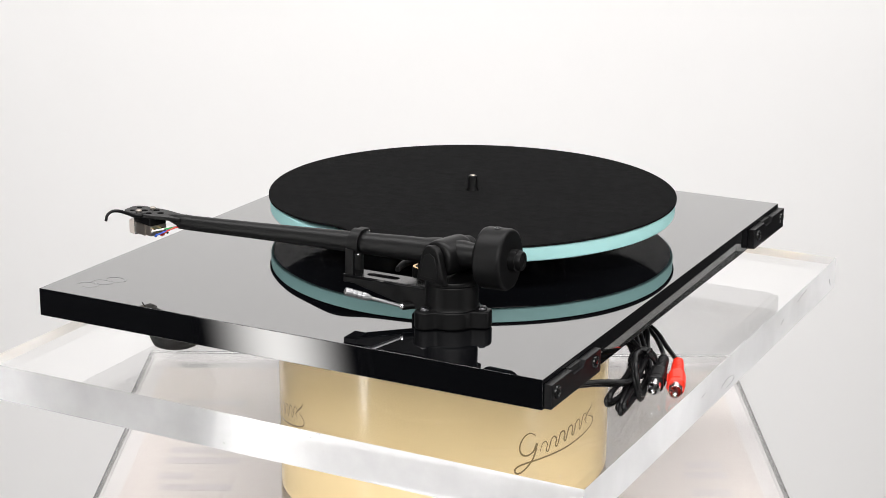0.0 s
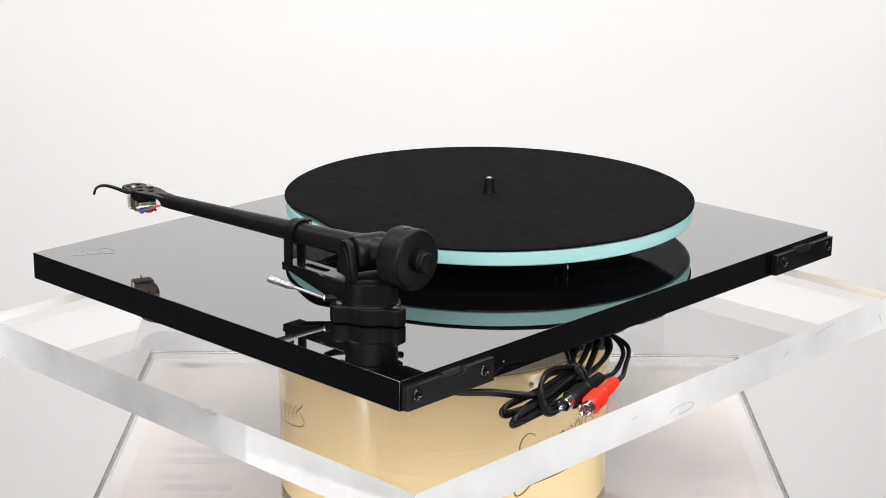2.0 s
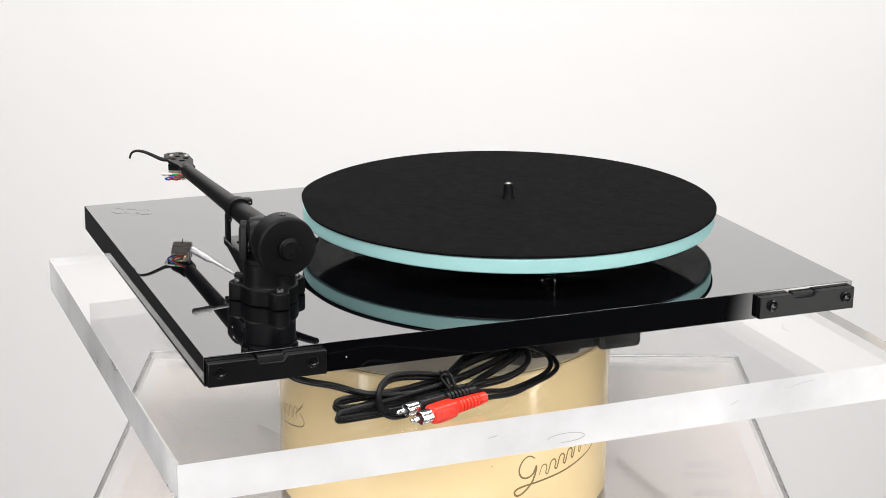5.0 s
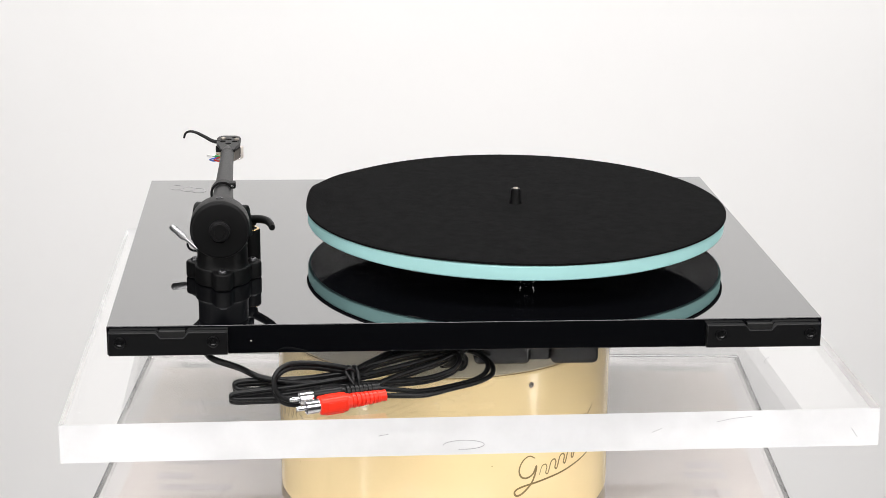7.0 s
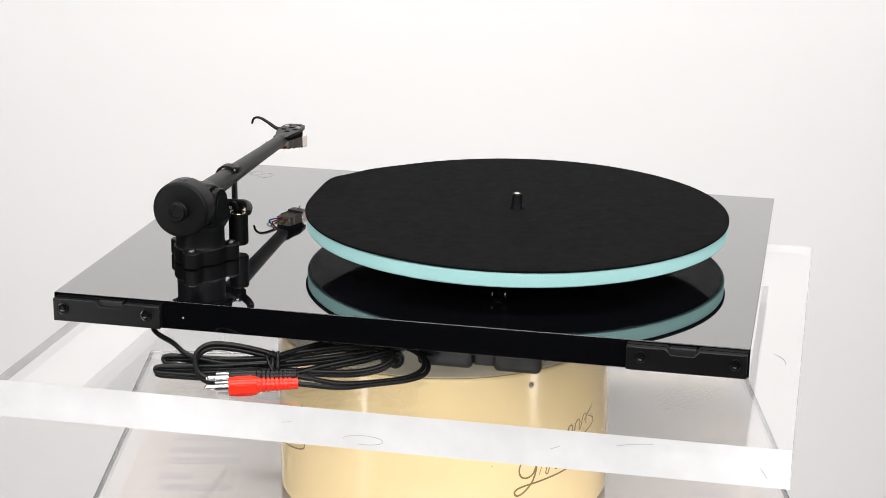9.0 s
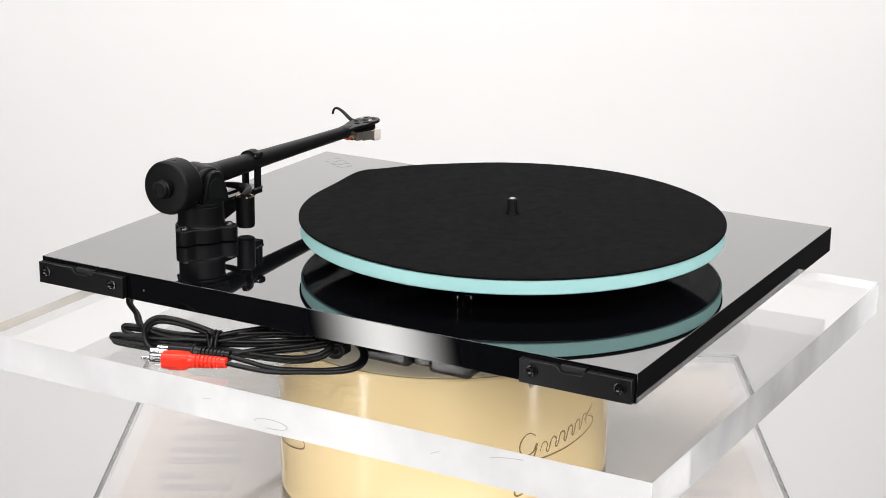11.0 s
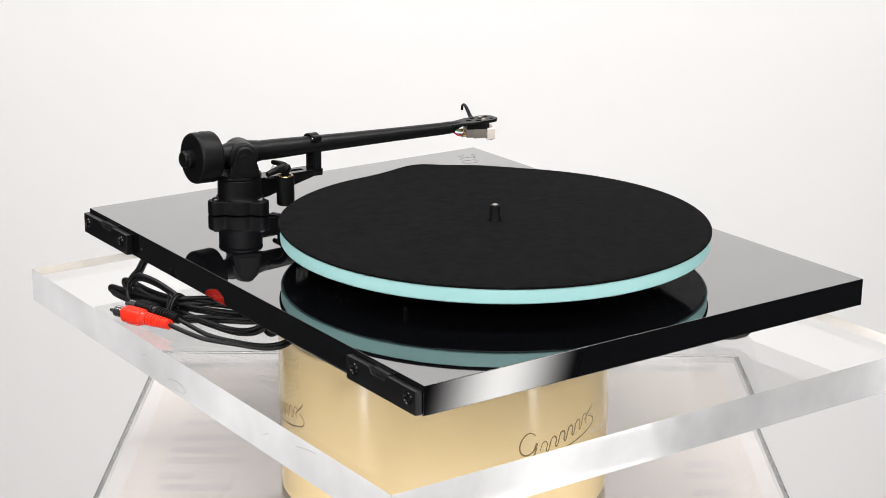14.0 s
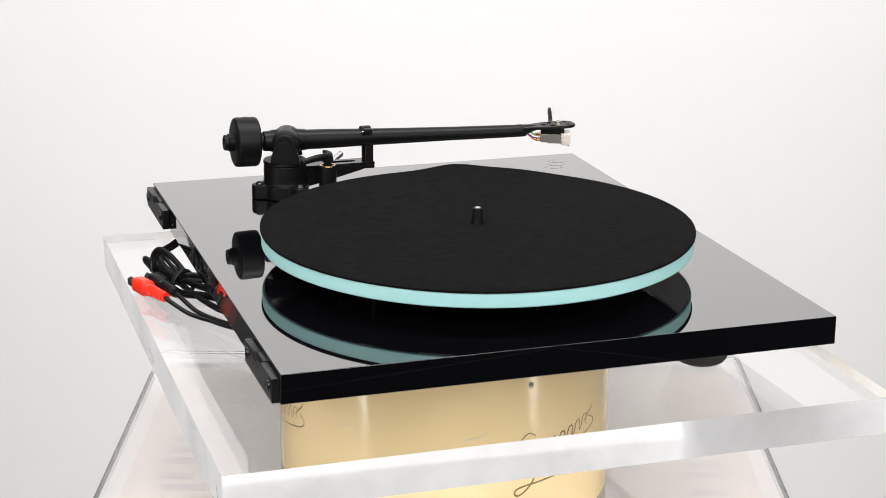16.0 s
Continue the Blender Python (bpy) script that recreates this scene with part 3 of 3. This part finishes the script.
    for k, (n, mat) in enumerate(WIRES.items()):
        x = 0.1525 + 0.003 * k
        z = 0.0300 + 0.0032 * (k % 2)
        part("lead_wire", sweep([(x, -0.1260, z), (x + 0.0040, -0.1210, z - 0.0004), (x + 0.0085 - 0.0014 * k, -0.1175, z + 0.0016), tuple(yaw.inverted() @ Vector((0.1615 - 0.0008 * k, -0.1130, 0.0355))), tuple(yaw.inverted() @ Vector((0.1580 + 0.0006 * k, -0.1050, 0.0372)))], 0.0006, 6), mat, ct, n + " cartridge lead wire")
        part("lead_clip", sweep([(x, -0.1264, z), (x, -0.1222, z)], 0.0008, 8), BRASS, ct, "brass lead clip")

    # counterweight and stub
    back = (P0 - P1).normalized()
    cm = along(P0 + back * 0.0143, P0 + back * 0.03)
    part("counterweight_stub", lathe([(0, 0), (0.0052, 0), (0.0052, 0.034), (0, 0.034)], cm, 24), ARM, rp, "black counterweight stub")
    cw = part("counterweight", lathe([(0.0053, 0.0085), (0.0168, 0.0085), (0.0184, 0.0092), (0.0190, 0.0108), (0.0190, 0.0245), (0.0184, 0.0262), (0.0168, 0.0270), (0.0056, 0.0270)], cm, 72), SATIN, rp, "round black counterweight")
    part("counterweight_nut", lathe([(0.0068, 0.0268), (0.0068, 0.0312), (0.0060, 0.0318), (0.0060, 0.0340), (0.0055, 0.0346), (0.0034, 0.0346), (0.0032, 0.0334), (0, 0.0334)], cm, 32), SATIN, cw, "black end nut")
    gp = P0 + back * 0.0318 + Vector((0, 0, 0.0188))
    part("grub_screw", lathe([(0, 0.0), (0.0022, 0.0), (0.0022, 0.0006), (0.0012, 0.0007), (0.0010, 0.0002), (0, 0.0002)], Matrix.Translation(gp), 16), STEEL, cw)

    # arm rest: slotted bracket, post and clip
    br = part("rest_bracket", box(0.1496, 0.1644, 0.0165, 0.0262, 0.0184, 0.0222, 0.0006), SATIN, rp, "black slotted arm rest bracket")
    side = [(0.0255, 0.0180), (0.0255, 0.0223), (0.0760, 0.0232), (0.0760, 0.0062), (0.0640, 0.0085)]
    for x in (0.1498, 0.1624):
        part("bracket_rail", prism(side, 0, 0.0018, 0.0004, Matrix(((0, 0, 1, x), (1, 0, 0, 0), (0, 1, 0, 0), (0, 0, 0, 1)))), SATIN, br)
    slot = [(0.1570 + 0.0030 * math.cos(radians(a)), (0.0500 if a < 180 else 0.0330) + 0.0030 * math.sin(radians(a))) for a in range(0, 360, 20)]
    plate_part("bracket_plate", cut_plate([(0.1499, 0.0168), (0.1641, 0.0168), (0.1641, 0.0740), (0.1499, 0.0740)], [slot], 0.0007), COVER, br, "glossy black plate with an oval slot", pose(0, 0, 0.0226))
    for x in (0.1512, 0.1622):
        part("rest_post", box(x - 0.0014, x + 0.0014, 0.0175, 0.0235, 0.0220, 0.0400, 0.0005), SATIN, br, "black rest post")
    arc = [radians(a) for a in range(-42, 152, 8)]
    bm = bmesh.new()
    cz = 0.0428
    rows = []
    for a in arc:
        rows.append([bm.verts.new((0.1551 + r * math.cos(a), y, cz + r * math.sin(a))) for r, y in ((0.0071, 0.0190), (0.0087, 0.0190), (0.0087, 0.0262), (0.0071, 0.0262))])
    for a, b in zip(rows, rows[1:]):
        for j in range(4):
            bm.faces.new((a[j], b[j], b[(j + 1) % 4], a[(j + 1) % 4]))
    bm.faces.new(rows[0])
    bm.faces.new(rows[-1][::-1])
    bmesh.ops.recalc_face_normals(bm, faces=bm.faces)
    cl = part("arm_clip", bm, SATIN, rp, "black arm clip ring")
    part("clip_latch", box(0.1462, 0.1515, 0.0192, 0.0260, 0.0462, 0.0506, 0.0010), SATIN, cl)
    for x, z in ((0.1486, 0.0484), (0.1620, 0.0372)):
        part("clip_pin", lathe([(0, 0), (0.0009, 0), (0.0009, 0.0008), (0, 0.0010)], along((x, 0.0262, z), (x, 0.03, z)), 12), CHROME, cl, "bright clip pin")

    # cueing lift and lever
    cy = part("cue_cylinder", lathe([(0, 0.0042), (0.0060, 0.0042), (0.0068, 0.0052), (0.0068, 0.0262), (0.0064, 0.0268), (0, 0.0268)], pose(0.1359, 0.0582, 0), 32), SATIN, rp, "black cueing cylinder")
    part("cue_rim", lathe([(0.0046, 0.0267), (0.0063, 0.0267), (0.0061, 0.0272), (0.0046, 0.0273)], pose(0.1359, 0.0582, 0), 28), BRASS, cy, "thin brass rim")
    part("cue_piston", lathe([(0, 0.0266), (0.0030, 0.0266), (0.0030, 0.0290), (0.0042, 0.0300), (0.0046, 0.0325), (0.0038, 0.0348), (0, 0.0355)], pose(0.1359, 0.0582, 0), 24), SATIN, cy, "black cueing knob")
    part("lift_arm", sweep([(0.1536 + 0.0332 * math.cos(radians(a)), 0.0863 + 0.0332 * math.sin(radians(a)), z) for a, z in ((284, 0.0312), (268, 0.0318), (252, 0.0325), (238, 0.0335), (222, 0.0352), (208, 0.0358), (196, 0.0352), (187, 0.0342))], (0.0018, 0.0026, 0.0029, 0.0026, 0.0021), 14), SATIN, rp, "black lift arm")
    lv = part("cue_lever", sweep([(0.1702, 0.0609, 0.0100), (0.1765, 0.0530, 0.0133), (0.1835, 0.0443, 0.0170)], 0.0011, 10), SILVER, rp, "matte silver cueing lever")
    g0, g1 = Vector((0.1822, 0.0459, 0.0163)), Vector((0.1926, 0.0328, 0.0219))
    part("lever_grip", lathe([(0, 0), (0.0012, 0.0001), (0.0024, 0.0035), (0.0024, 0.0060), (0.00208, 0.0066), (0.0024, 0.0072), (0.0024, 0.0090), (0.00208, 0.0096), (0.0024, 0.0102), (0.0024, 0.0120), (0.00208, 0.0126), (0.0025, 0.0132), (0.0025, 0.0170), (0.0018, 0.0176), (0, 0.0176)], along(g0, g1), 20), SILVER, lv, "ribbed silver grip")
    part("lever_ball", lathe([(0.0020 * math.sin(radians(a)), -0.0020 * math.cos(radians(a))) for a in range(0, 181, 20)], pose(0.1702, 0.0609, 0.0100), 16), CHROME, lv)
    part("lever_pivot", sweep([(0.1702, 0.0609, 0.0100), (0.1650, 0.0660, 0.0100), (0.1580, 0.0740, 0.0100)], 0.0024, 12), SATIN, rp, "black lever pivot")

    part("edge_chip", lathe([(0, 0.0), (0.0005, 0.0001), (0, 0.0003)], along((0.1354, 0.1802, -0.0104), (0.1354, 0.19, -0.0104)), 8), IVORY, rp, "tiny pale chip in the lacquer")

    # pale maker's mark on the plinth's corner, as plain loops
    bm = bmesh.new()
    for k in range(3):
        cxm, cym = 0.184 + 0.0088 * k, -0.1480 - 0.0048 * k
        ring = [Vector((cxm + 0.0050 * math.cos(a), cym + 0.0074 * math.sin(a), 0.00012)) for a in [radians(30 * j) for j in range(11)]]
        for p, q in zip(ring, ring[1:]):
            d = (q - p).normalized()
            w = Vector((-d.y, d.x, 0)) * 0.0010
            bm.faces.new([bm.verts.new(v) for v in (p - w, q - w, q + w, p + w)])
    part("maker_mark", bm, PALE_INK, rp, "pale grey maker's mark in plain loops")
    for ob in rp.children:
        if ob.name.split(".")[0] in ARM_PARTS:
            ob.matrix_basis = pose(0.0024, 0, 0) @ ob.matrix_basis
    return rp


player = build_player()


def build_mat():
    """Felt mat with one lifted stretch of its rim."""
    bm = bmesh.new()
    seg, R = 144, (0.0036, 0.02, 0.06, 0.10, 0.125, 0.138, 0.1460, 0.1490)
    rings_hi, rings_lo = [], []
    for r in R:
        hi, lo = [], []
        for k in range(seg):
            a = 360.0 * k / seg
            d = (a + 13 + 180) % 360 - 180
            lift = 0.0044 * (math.exp(-(d / 9.0) ** 2) if d > 0 else 0.5 * math.exp(-(d / 25.0) ** 4) + 0.5 * math.exp(-(d / 7.0) ** 2)) * max(0, (r - 0.105) / 0.043) ** 1.5
            d2 = (a - 70 + 180) % 360 - 180
            lift += 0.0008 * math.exp(-(d2 / 20.0) ** 2) * max(0, (r - 0.12) / 0.028)
            wob = 1 + 0.0016 * math.sin(radians(a * 3)) * (r > 0.14) + 0.001 * math.sin(radians(a * 7 + 40)) * (r > 0.14)
            p = Vector((-0.0489 + r * wob * math.cos(radians(a)), 0.0007 + r * wob * math.sin(radians(a)), 0.0))
            hi.append(bm.verts.new(p + Vector((0, 0, 0.0278 + lift - (0.0004 if r > 0.147 else 0)))))
            lo.append(bm.verts.new(p + Vector((0, 0, 0.0261 + lift))))
        rings_hi.append(hi)
        rings_lo.append(lo)
    for rings in (rings_hi, rings_lo):
        for a, b in zip(rings, rings[1:]):
            for k in range(seg):
                n = (k + 1) % seg
                bm.faces.new((a[k], a[n], b[n], b[k]))
    for a, b in ((rings_hi[0], rings_lo[0]), (rings_hi[-1], rings_lo[-1])):
        for k in range(seg):
            n = (k + 1) % seg
            bm.faces.new((a[k], a[n], b[n], b[k]))
    bmesh.ops.recalc_face_normals(bm, faces=bm.faces)
    return tagged(part("platter_mat", bm, FELT), "black felt mat with slightly lifted rim on the platter", "mat")


mat_thing = build_mat()


def build_slab():
    ob = part("acrylic_slab", box(-0.2525, 0.2497, -0.2145, 0.2143, -0.0719, -0.0471), ACRYLIC, None, "", False)
    ob.visible_shadow = False
    ob.data.materials.append(ACRYLIC_EDGE)
    ob.data.materials.append(ACRYLIC_SIDE)
    for p in ob.data.polygons:
        p.material_index = 1 if abs(p.normal.y) > 0.9 else 2 if abs(p.normal.x) > 0.9 else 0
    # scuffs on the polished back edge and on the top face
    marks = [[(0.006 + 0.0125 * math.cos(radians(a)), 0.21445, -0.0655 + 0.0030 * math.sin(radians(a))) for a in range(0, 300, 15)],
             [(-0.150, 0.21445, -0.0540), (-0.160, 0.21445, -0.0520), (-0.172, 0.21445, -0.0508)], [(0.058, 0.21445, -0.0585), (0.052, 0.21445, -0.0575)],
             [(-0.110, 0.21445, -0.0600), (-0.116, 0.21445, -0.0575)], [(-0.235, 0.21445, -0.060), (-0.239, 0.21445, -0.066)],
             [(-0.235, 0.050, -0.04705), (-0.241, 0.058, -0.04705), (-0.243, 0.068, -0.04705)]]
    for mk in marks:
        part("scuff", sweep(mk, 0.00022, 5, steps=3), SCUFF, ob, "fine grey scuff")
    rnd = random.Random(5)
    for k in range(22):
        x, y, q = rnd.uniform(-0.24, 0.24), rnd.choice((rnd.uniform(0.185, 0.208), rnd.uniform(-0.205, 0.205))), rnd.uniform(0.00018, 0.0004)
        part("dust_speck", lathe([(0, 0), (q, 0.0001), (q * 0.8, q * 0.8), (0, q)], pose(x, y, -0.0471, 0, 0, rnd.uniform(0, 90)), 7), DUST, ob, "pale dust speck")
    part("hair", sweep([(x, y, -0.0469) for x, y in ((-0.206, 0.120), (-0.202, 0.125), (-0.200, 0.131), (-0.202, 0.136))], 0.00008, 5, steps=5), SCUFF, ob, "fine grey hair")
    return tagged(ob, "thick clear acrylic slab under the record player", "slab")


slab = build_slab()


def build_cable():
    """Flat twin signal cable tied in a bundle, with a red and a black phono plug."""
    ca = thing("audio_cable", "coiled black audio cable with red and black phono plugs", "cable")
    r = 0.00165

    def wire(points, rad=r):
        part("cable_strand", sweep(points, rad, 10), CABLE, ca)

    def twin(points, dy=0.0011, dz=0.0015):
        """Two wires moulded side by side."""
        for s in (-1, 1):
            wire([(x, y + s * dy, z + s * dz) for x, y, z in points])
    # lead from under the plinth into the bundle
    twin([(0.172, 0.115, -0.0200), (0.168, 0.140, -0.0230), (0.162, 0.163, -0.0268), (0.143, 0.179, -0.0286), (0.127, 0.1925, -0.0310), (0.104, 0.1905, -0.0350), (0.074, 0.1835, -0.0362)], 0.0014, 0.0010)
    # two long turns, each out to a bend beside the lead and back
    twin([(0.073, 0.1800, -0.0330), (0.104, 0.1850, -0.0350), (0.132, 0.1875, -0.0348), (0.1435, 0.1890, -0.0352), (0.1455, 0.1895, -0.0372), (0.1425, 0.1900, -0.0394), (0.130, 0.1905, -0.0402), (0.104, 0.1880, -0.0404), (0.072, 0.1830, -0.0400), (0.045, 0.1755, -0.0415),
          (0.024, 0.1675, -0.0425), (0.0085, 0.1610, -0.0395), (0.0035, 0.1540, -0.0345), (0.010, 0.1490, -0.0310), (0.034, 0.1570, -0.0300), (0.058, 0.1700, -0.0310), (0.073, 0.1790, -0.0320)])
    twin([(0.072, 0.1850, -0.0345), (0.106, 0.1920, -0.0370), (0.134, 0.1968, -0.0384), (0.1450, 0.1988, -0.0390), (0.1475, 0.1995, -0.0406), (0.1450, 0.1992, -0.0424), (0.130, 0.1972, -0.0430), (0.104, 0.1935, -0.0436), (0.072, 0.1880, -0.0432), (0.044, 0.1730, -0.0385),
          (0.018, 0.1580, -0.0350), (0.000, 0.1450, -0.0310), (-0.003, 0.1340, -0.0285), (0.010, 0.1300, -0.0275), (0.036, 0.1450, -0.0280), (0.060, 0.1700, -0.0295), (0.073, 0.1830, -0.0315)])
    twin([(0.076, 0.1825, -0.0395), (0.104, 0.1905, -0.0415), (0.124, 0.1950, -0.0425), (0.1385, 0.1965, -0.0430), (0.1405, 0.1950, -0.0410), (0.130, 0.1930, -0.0385), (0.104, 0.1875, -0.0370), (0.074, 0.1810, -0.0360), (0.050, 0.1710, -0.0350), (0.030, 0.1600, -0.0340), (0.016, 0.1520, -0.0330)])
    # short turn that stands up beside the tie and goes down under the plugs
    twin([(0.073, 0.1815, -0.0310), (0.086, 0.1845, -0.0272), (0.101, 0.1885, -0.0240), (0.1135, 0.1935, -0.0232), (0.1205, 0.1970, -0.0285), (0.1205, 0.1990, -0.0370), (0.1150, 0.1990, -0.0432), (0.104, 0.1965, -0.0458), (0.088, 0.1920, -0.0458)], 0.0006, 0.0016)
    # the plugs' own wires
    wire([(0.0545, 0.2012, -0.0398), (0.046, 0.1978, -0.0415), (0.0282, 0.1885, -0.0450), (0.010, 0.1765, -0.0456), (-0.008, 0.1650, -0.0456), (-0.0178, 0.1550, -0.0440), (-0.0175, 0.1440, -0.0405), (-0.008, 0.1360, -0.0365), (0.012, 0.1360, -0.0320), (0.040, 0.1530, -0.0300), (0.072, 0.1810, -0.0335)])
    wire([(0.0580, 0.1923, -0.0385), (0.047, 0.1888, -0.0410), (0.030, 0.1822, -0.0448), (0.011, 0.1725, -0.0456), (-0.006, 0.1618, -0.0452), (-0.0145, 0.1520, -0.0430), (-0.0145, 0.1440, -0.0390), (-0.005, 0.1380, -0.0345), (0.014, 0.1400, -0.0312), (0.042, 0.1570, -0.0300), (0.072, 0.1840, -0.0335)])
    # wire tie twice round the bundle, with its twisted ends
    for k in range(2):
        ring = [(0.0745 - 0.0034 * k - 0.0022 * math.cos(radians(a)), 0.1838 + 0.0078 * math.cos(radians(a)), -0.0368 + 0.0094 * math.sin(radians(a))) for a in range(-80, 281, 30)]
        part("twist_tie", sweep(ring, 0.0012, 8, steps=4), CABLE, ca, "black twist tie")
    part("twist_tie", sweep([(0.0720, 0.1880, -0.0285), (0.0745, 0.1895, -0.0262), (0.0770, 0.1885, -0.0280), (0.0752, 0.1905, -0.0315), (0.0722, 0.1925, -0.0360), (0.0705, 0.1925, -0.0410)], 0.0011, 8), CABLE, ca, "black twist tie end")

    def plug(tip, tail, mat, label):
        m = along(tip, tail)
        ln = (Vector(tail) - Vector(tip)).length
        w = 0.0053
        o = [(sx * (w - 0.0030 + 0.0030 * math.cos(radians(q))), sy * (w - 0.0030 + 0.0030 * math.sin(radians(q)))) for sx, sy, qs in ((1, 1, (0, 30, 60, 90)), (-1, 1, (90, 60, 30, 0)), (-1, -1, (0, 30, 60, 90)), (1, -1, (90, 60, 30, 0))) for q in qs]
        body = part("phono_plug", prism(o, 0.0150, 0.0330, 0.0009, m), mat, ca, label)
        ribs = [q for k in range(7) for q in ((0.0046 - 0.00012 * k, 0.0362 + 0.0027 * k), (0.0046 - 0.00012 * k, 0.0379 + 0.0027 * k), (0.0034, 0.0381 + 0.0027 * k), (0.0034, 0.0387 + 0.0027 * k))]
        part("strain_relief", lathe([(0.0050, 0.0326), (0.0047, 0.0345), (0.0040, 0.0358)] + ribs + [(0.0036, ln), (0.0018, ln + 0.0004), (0, ln + 0.0004)], m, 28), mat, body)
        bm = lathe([(0.0030, 0.0152), (0.0030, 0.0150), (0.0043, 0.0150), (0.0043, 0.0072), (0.0040, 0.0068), (0.0037, 0.0072), (0.0037, 0.0146)], m, 28)
        for a in (0, 90, 180, 270):
            part("grip_panel", box(-0.0026, 0.0026, w - 0.0002, w + 0.0005, 0.0190, 0.0300, 0.0003, 1, m=m @ pose(0, 0, 0, 0, 0, a)), mat, body)
        part("plug_collar", bm, CHROME, body, "bright metal plug collar")
        part("plug_pin", lathe([(0, 0.0), (0.0012, 0.0006), (0.0016, 0.0022), (0.0016, 0.0152), (0, 0.0152)], m, 16), CHROME, body, "bright plug pin")
    plug((0.1084, 0.2189, -0.0412), (0.0532, 0.2008, -0.0398), RED, "red moulded phono plug")
    plug((0.1124, 0.2052, -0.0404), (0.0566, 0.1919, -0.0384), CABLE, "black moulded phono plug")
    return ca


cable = build_cable()


# ---- what moves: the slab turns on the drum and carries everything on it ----
def motions():
    rows = [(t, turned(a)) for t, a in TURN]
    walk(player, rows)
    walk(mat_thing, rows)
    walk(slab, [(t, slab_turned(a)) for t, a in TURN])
    walk(cable, rows)


motions()
